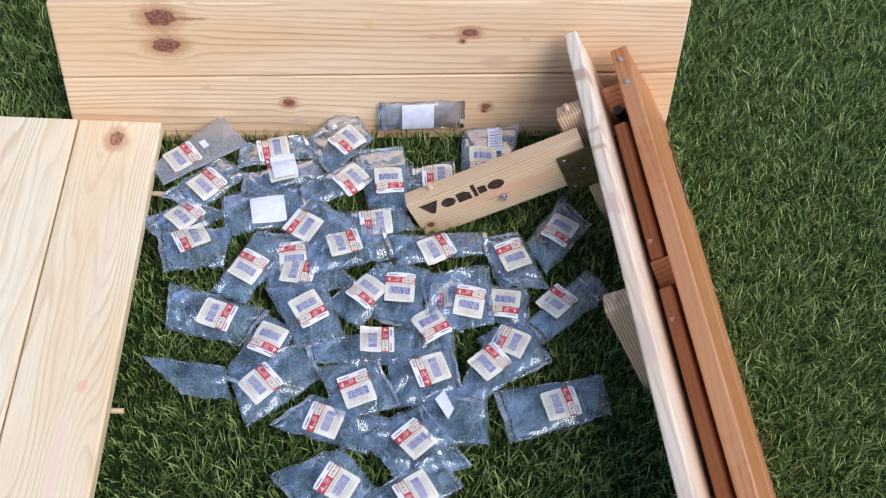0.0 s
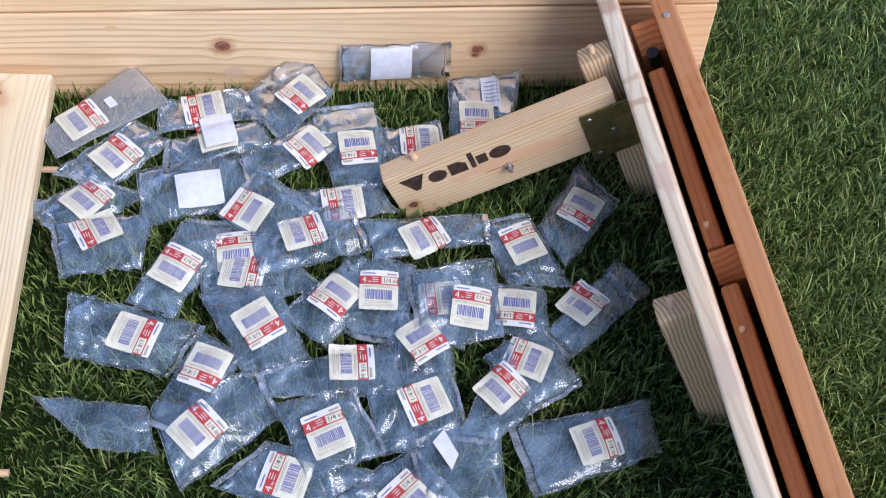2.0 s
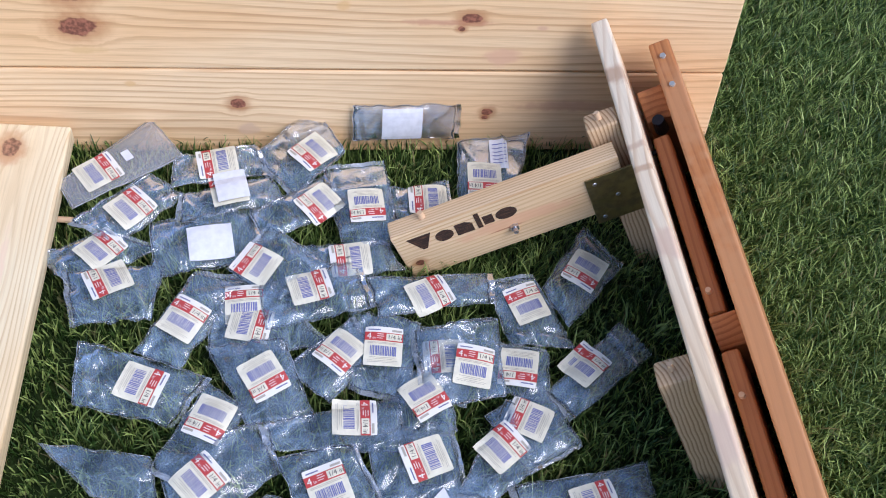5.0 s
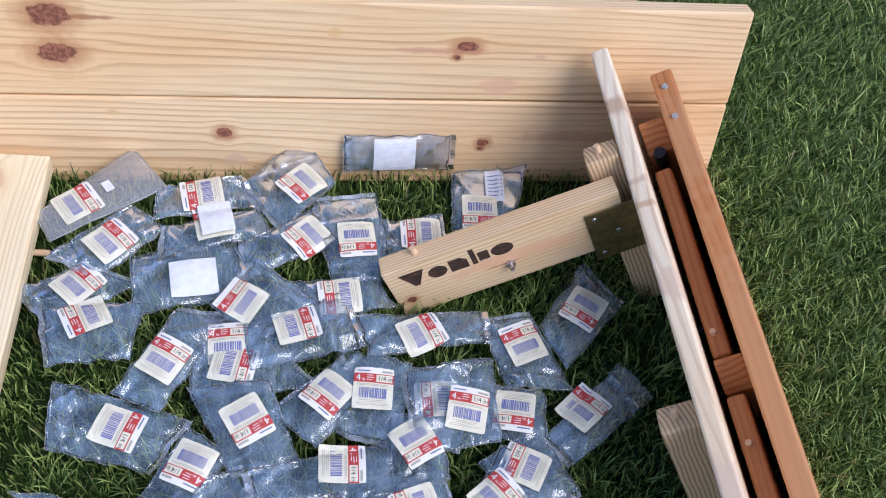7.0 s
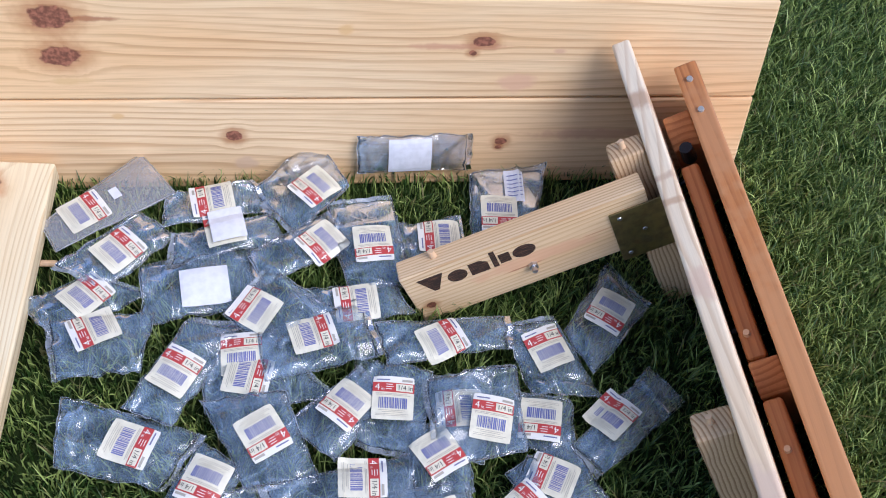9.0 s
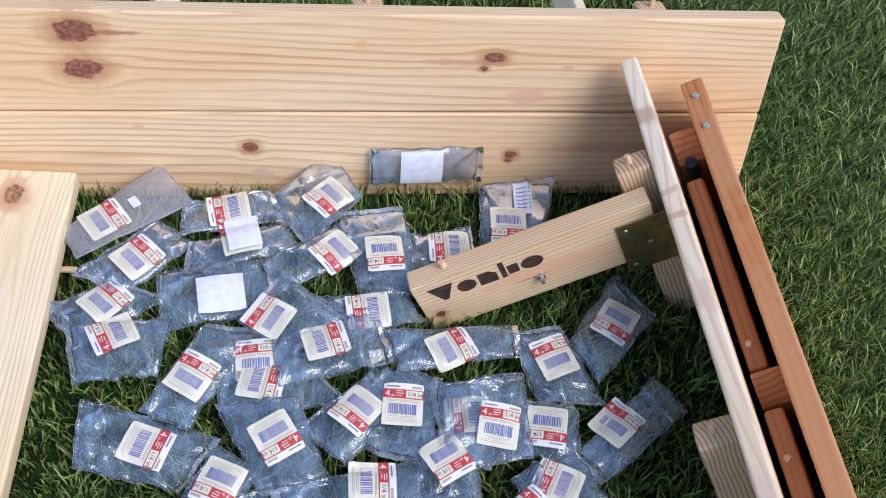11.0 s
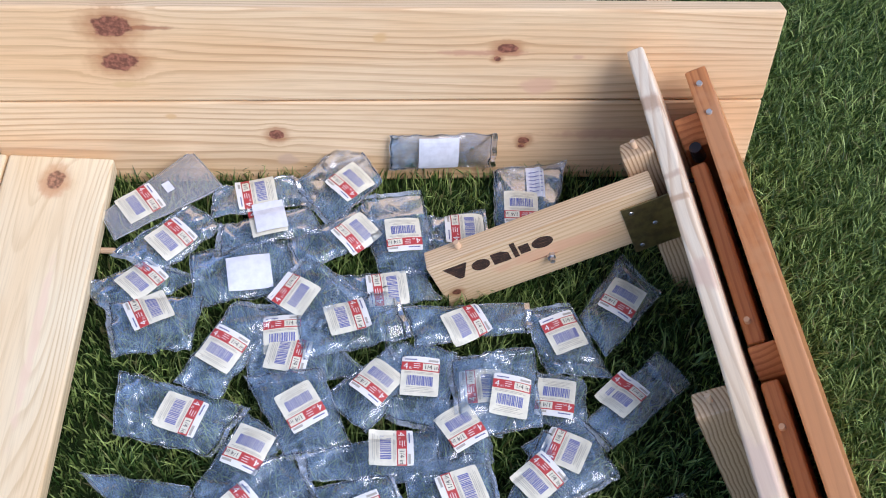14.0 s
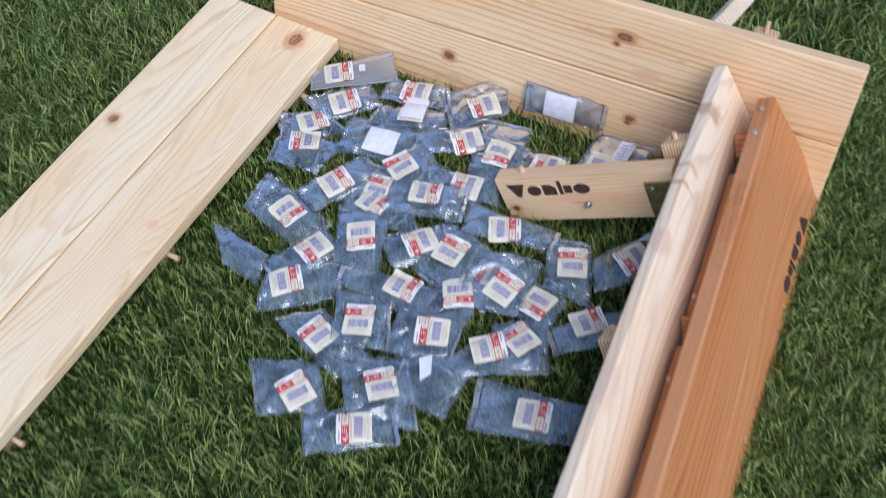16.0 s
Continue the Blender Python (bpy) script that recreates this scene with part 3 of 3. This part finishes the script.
    if style in ("clear", "frosted", "paper", "sheet"):
        sheet = None
        for name, shape, mat, lz, label in LABEL:
            made = lay(shape, lz, "label" if sheet is None else name, mat, sheet or root, "red and cream printed paper label" if sheet is None else label)
            sheet = sheet or made
    if style in ("blank", "paper"):
        w = 0.030 if style == "blank" else 0.022
        d = 0.0 if style == "blank" else 0.0035
        lay(shifted(cells([(-w, w, -0.026, 0.026)]), 0.0 if style == "blank" else 0.004, 0.0), d, "paper_slip", paper_white, root, "plain white paper")
    if style == "torn":
        scrap = ([Vector((-0.020, 0.016, 0)), Vector((-0.012, -0.004, 0)), Vector((0.022, -0.014, 0)), Vector((0.020, 0.008, 0))], [(0, 1, 2, 3)])
        lay(scrap, 0.001, "paper_scrap", paper_white, root, "folded white paper corner")
    if style == "frosted":
        lay(shifted(cells([(-0.009, 0.009, -0.006, 0.006)]), -0.002, 0.046), 0.0, "sticker", paper_white, root, "small whitish sticker")
    if style == "sheet":
        slip = lay(shifted(cells([(-0.019, 0.008, -0.03, 0.026)]), -0.018, -0.046), -0.0005, "paper_slip", paper_white, root, "white printed sheet")
        lay(shifted(cells([(-0.016, 0.004, -0.02 + 0.007 * k, -0.0185 + 0.007 * k) for k in range(6)]), -0.018, -0.046), 0.0, "wording", print_blue, slip, "blue printed lines")
    return root


bag(-0.084, -0.082, 37, 0.154, 0.060, 0.005, (-0.003, 0.032), -0.027, 0.005, -94, 1, "frosted")
bag(-0.061, -0.153, 40, 0.109, 0.058, -0.018, (0.015, -0.004), -0.003, -0.001, -88, 1, "clear")
bag(0.053, -0.085, 9, 0.116, 0.047, -0.003, (-0.031, 0.003), 0.001, 0.004, 90, 1, "clear")
bag(0.072, -0.142, 11, 0.125, 0.044, -0.001, (-0.024, 0.004), -0.000, 0.014, -1, 1, "paper")
bag(0.034, -0.209, 9, 0.128, 0.077, 0.007, (0.002, -0.006), 0.010, -0.007, -3, 1, "blank")
bag(0.174, -0.061, 47, 0.110, 0.083, 0.024, (0.016, 0.001), 0.005, -0.015, 83, 2, "clear")
bag(0.163, -0.165, 29, 0.115, 0.053, 0.000, (-0.012, 0.010), 0.031, -0.008, -260, 1, "clear")
bag(0.256, -0.160, -83, 0.129, 0.078, 0.002, (0.004, -0.005), 0.005, 0.003, -95, 2, "clear")
bag(0.337, -0.155, 7, 0.078, 0.055, 0.002, (0.007, 0.004), 0.012, 0.002, 81, 0, "clear")
bag(0.449, -0.094, 78, 0.108, 0.086, -0.029, (-0.010, 0.020), -0.026, 0.008, -263, 0, "sheet")
bag(-0.111, -0.225, 25, 0.096, 0.055, -0.036, (-0.045, 0.009), 0.014, 0.002, -72, 0, "clear")
bag(-0.077, -0.292, 3, 0.101, 0.074, 0.004, (0.031, -0.005), -0.007, 0.022, -249, 2, "clear")
bag(0.018, -0.328, 57, 0.131, 0.056, -0.014, (-0.018, 0.000), -0.006, 0.003, -90, 1, "clear")
bag(0.135, -0.257, -39, 0.087, 0.079, 0.010, (0.022, -0.003), -0.025, -0.016, -267, 1, "clear")
bag(0.106, -0.344, 3, 0.114, 0.069, -0.024, (-0.053, 0.000), -0.010, 0.003, -108, 0, "clear")
bag(0.092, -0.297, -1, 0.062, 0.050, -0.003, (0.001, 0.007), -0.003, -0.014, 1, 0, "clear")
bag(0.178, -0.304, 15, 0.126, 0.068, 0.007, (-0.006, 0.017), 0.000, 0.011, -92, 2, "clear")
bag(0.237, -0.246, 5, 0.104, 0.050, -0.023, (0.007, -0.017), -0.005, -0.001, 89, 0, "clear")
bag(0.338, -0.305, 2, 0.146, 0.048, -0.003, (0.011, -0.012), -0.004, -0.005, -70, 1, "clear")
bag(0.464, -0.342, -71, 0.101, 0.068, 0.026, (0.012, 0.005), -0.012, 0.006, 90, 1, "clear")
bag(0.548, -0.288, 47, 0.114, 0.063, 0.021, (-0.009, 0.016), 0.011, -0.001, -265, 1, "clear")
bag(0.551, -0.431, 37, 0.139, 0.049, -0.000, (0.004, 0.013), -0.012, 0.019, -88, 0, "clear")
bag(0.447, -0.429, 87, 0.069, 0.059, 0.015, (0.001, 0.009), 0.005, 0.007, 78, 0, "clear")
bag(0.365, -0.412, 6, 0.101, 0.102, 0.012, (0.004, -0.006), 0.014, -0.011, -20, 2, "clear")
bag(0.348, -0.412, 81, 0.100, 0.058, -0.003, (-0.010, 0.019), 0.010, 0.004, 7, 0, "clear")
bag(0.313, -0.462, 89, 0.081, 0.063, 0.002, (0.013, -0.010), 0.004, 0.000, -241, 1, "clear")
bag(0.203, -0.397, 43, 0.097, 0.058, -0.001, (0.018, -0.020), 0.011, 0.002, -266, 1, "clear")
bag(0.264, -0.390, 80, 0.103, 0.079, 0.012, (-0.005, 0.016), 0.006, -0.001, -88, 0, "clear")
bag(0.111, -0.424, -69, 0.110, 0.078, 0.024, (-0.009, -0.012), -0.002, 0.002, -84, 2, "clear")
bag(0.199, -0.495, 3, 0.154, 0.049, 0.001, (0.004, 0.036), 0.024, 0.013, -96, 1, "clear")
bag(-0.051, -0.418, -19, 0.134, 0.071, -0.002, (0.045, -0.006), 0.013, 0.003, -94, 0, "clear")
bag(0.035, -0.493, 59, 0.112, 0.056, 0.008, (-0.002, -0.002), 0.023, 0.001, -267, 2, "clear")
bag(0.056, -0.541, 28, 0.121, 0.078, 0.011, (-0.009, -0.018), -0.023, 0.003, -80, 1, "clear")
bag(-0.068, -0.533, -11, 0.093, 0.053, -0.046, (0.047, -0.004), -0.005, 0.003, 14, 0, "empty")
bag(0.187, -0.567, 12, 0.085, 0.087, -0.013, (-0.002, -0.013), -0.002, -0.002, 5, 2, "clear")
bag(0.153, -0.622, -22, 0.133, 0.061, 0.029, (-0.019, -0.004), -0.021, -0.002, 88, 0, "clear")
bag(0.293, -0.546, 5, 0.097, 0.092, -0.003, (-0.002, 0.002), 0.013, 0.004, -258, 1, "clear")
bag(0.407, -0.547, 46, 0.118, 0.062, -0.009, (0.020, 0.049), 0.006, 0.013, -100, 2, "clear")
bag(0.447, -0.508, -64, 0.085, 0.078, -0.001, (0.006, -0.005), -0.012, -0.001, -237, 1, "clear")
bag(0.505, -0.610, 9, 0.156, 0.072, 0.000, (0.010, -0.021), 0.005, -0.000, -88, 0, "clear")
bag(0.265, -0.665, 16, 0.100, 0.094, -0.030, (-0.011, 0.039), 0.008, 0.006, 22, 1, "clear")
bag(0.135, -0.717, 23, 0.100, 0.084, -0.021, (0.005, -0.021), 0.012, -0.009, 34, 0, "clear")
bag(0.257, -0.744, 29, 0.132, 0.063, -0.001, (0.004, 0.000), 0.010, -0.002, 88, 1, "clear")
bag(0.340, -0.621, 2, 0.093, 0.093, 0.001, (0.017, 0.010), -0.013, 0.017, -234, 0, "torn")
# a bag leaning on the foot of the standing leaf
bag(0.326, -0.018, 0, 0.140, 0.052, 0.0, (0.0, 0.0), -0.004, 0.0, 0, 0, "blank", 70, 0.018)


# ---- lawn: one sheet of blades ----
gr = np.random.default_rng(5)


def lawn(x0, x1, y0, y1, number, tall, broad=1.0):
    """Blades of grass as bent strips of three faces each."""
    cx, cy = gr.uniform(x0, x1, number), gr.uniform(y0, y1, number)
    # tufts: neighbouring blades share a height and a lean
    tuft = (np.floor(cx / 0.015 + 0.4 * np.sin(cy * 90)) * 73 + np.floor(cy / 0.015 + 0.4 * np.sin(cx * 80)) * 179).astype(int) % 997
    tall_of, lean_of = gr.uniform(0.45, 1.3, 997), gr.uniform(0, 2 * np.pi, 997)
    h = tall * gr.uniform(0.6, 1.25, number) * tall_of[tuft]
    # pressed down under the planks and the bags
    low = (cx < -0.13) & (cx > -0.47) & (cy < 0.03) & (cy > -1.14)
    h[low] = 0.008
    under = (cx > -0.14) & (cx < 0.66) & (cy < -0.02) & (cy > -0.80)
    h[under] = np.minimum(h[under], 0.017 + 0.016 * gr.random(number)[under] ** 3)
    foot = (np.abs(cx - 0.25) < 0.56) & (cy > -0.07) & (cy < 0.01)
    h[foot] = np.minimum(h[foot], 0.002 + 0.020 * gr.random(number)[foot] ** 3)
    if broad > 1:
        near = (np.abs(cx - 0.25) < 1.5) & (np.abs(cy + 0.1) < 1.2)
        h[near] = 0.004
    h = h - SOIL
    lean_to = lean_of[tuft] + gr.normal(0, 1.3, number)
    bend = (h + SOIL) * gr.uniform(0.4, 1.6, number)
    w = gr.uniform(0.0006, 0.0014, number) * broad
    face = gr.uniform(0, 2 * np.pi, number)
    wx, wy = np.cos(face) * w, np.sin(face) * w
    dx, dy = np.cos(lean_to) * bend, np.sin(lean_to) * bend
    rows = []
    for f, k in ((0.0, 0.9), (0.4, 1.0), (0.75, 0.7)):
        px, py, pz = cx + dx * f * f, cy + dy * f * f, h * (f - 0.18 * f * f) * 1.2
        rows += [np.stack((px - wx * k, py - wy * k, pz), 1), np.stack((px + wx * k, py + wy * k, pz), 1)]
    rows.append(np.stack((cx + dx, cy + dy, h), 1))
    verts = np.stack(rows, 1).reshape(-1, 3)
    verts[:, 2] += SOIL
    base = np.arange(number)[:, None] * 7
    tris = np.concatenate([base + np.array(t) for t in ((0, 1, 3), (0, 3, 2), (2, 3, 5), (2, 5, 4), (4, 5, 6))], 1).reshape(-1)
    return verts, tris


sheets = [lawn(-1.3, 1.8, -1.35, 1.15, 400000, 0.0185), lawn(0.80, 1.5, -0.95, 0.6, 80000, 0.0185),
          lawn(-5.0, 5.5, -5.0, 5.0, 50000, 0.030, 3.0)]
off, vs, ts = 0, [], []
for v, t in sheets:
    vs.append(v)
    ts.append(t + off)
    off += len(v)
vs, ts = np.concatenate(vs), np.concatenate(ts)
me = bpy.data.meshes.new("grass")
me.vertices.add(len(vs))
me.vertices.foreach_set("co", vs.astype(np.float32).ravel())
me.loops.add(len(ts))
me.loops.foreach_set("vertex_index", ts.astype(np.int32))
me.polygons.add(len(ts) // 3)
me.polygons.foreach_set("loop_start", np.arange(0, len(ts), 3, dtype=np.int32))
me.update(calc_edges=True)
me.materials.append(blade)
grass = new("grass", me)
tagged(grass, "short green mown lawn grass with a few dry blades", "grass", kind="stuff")
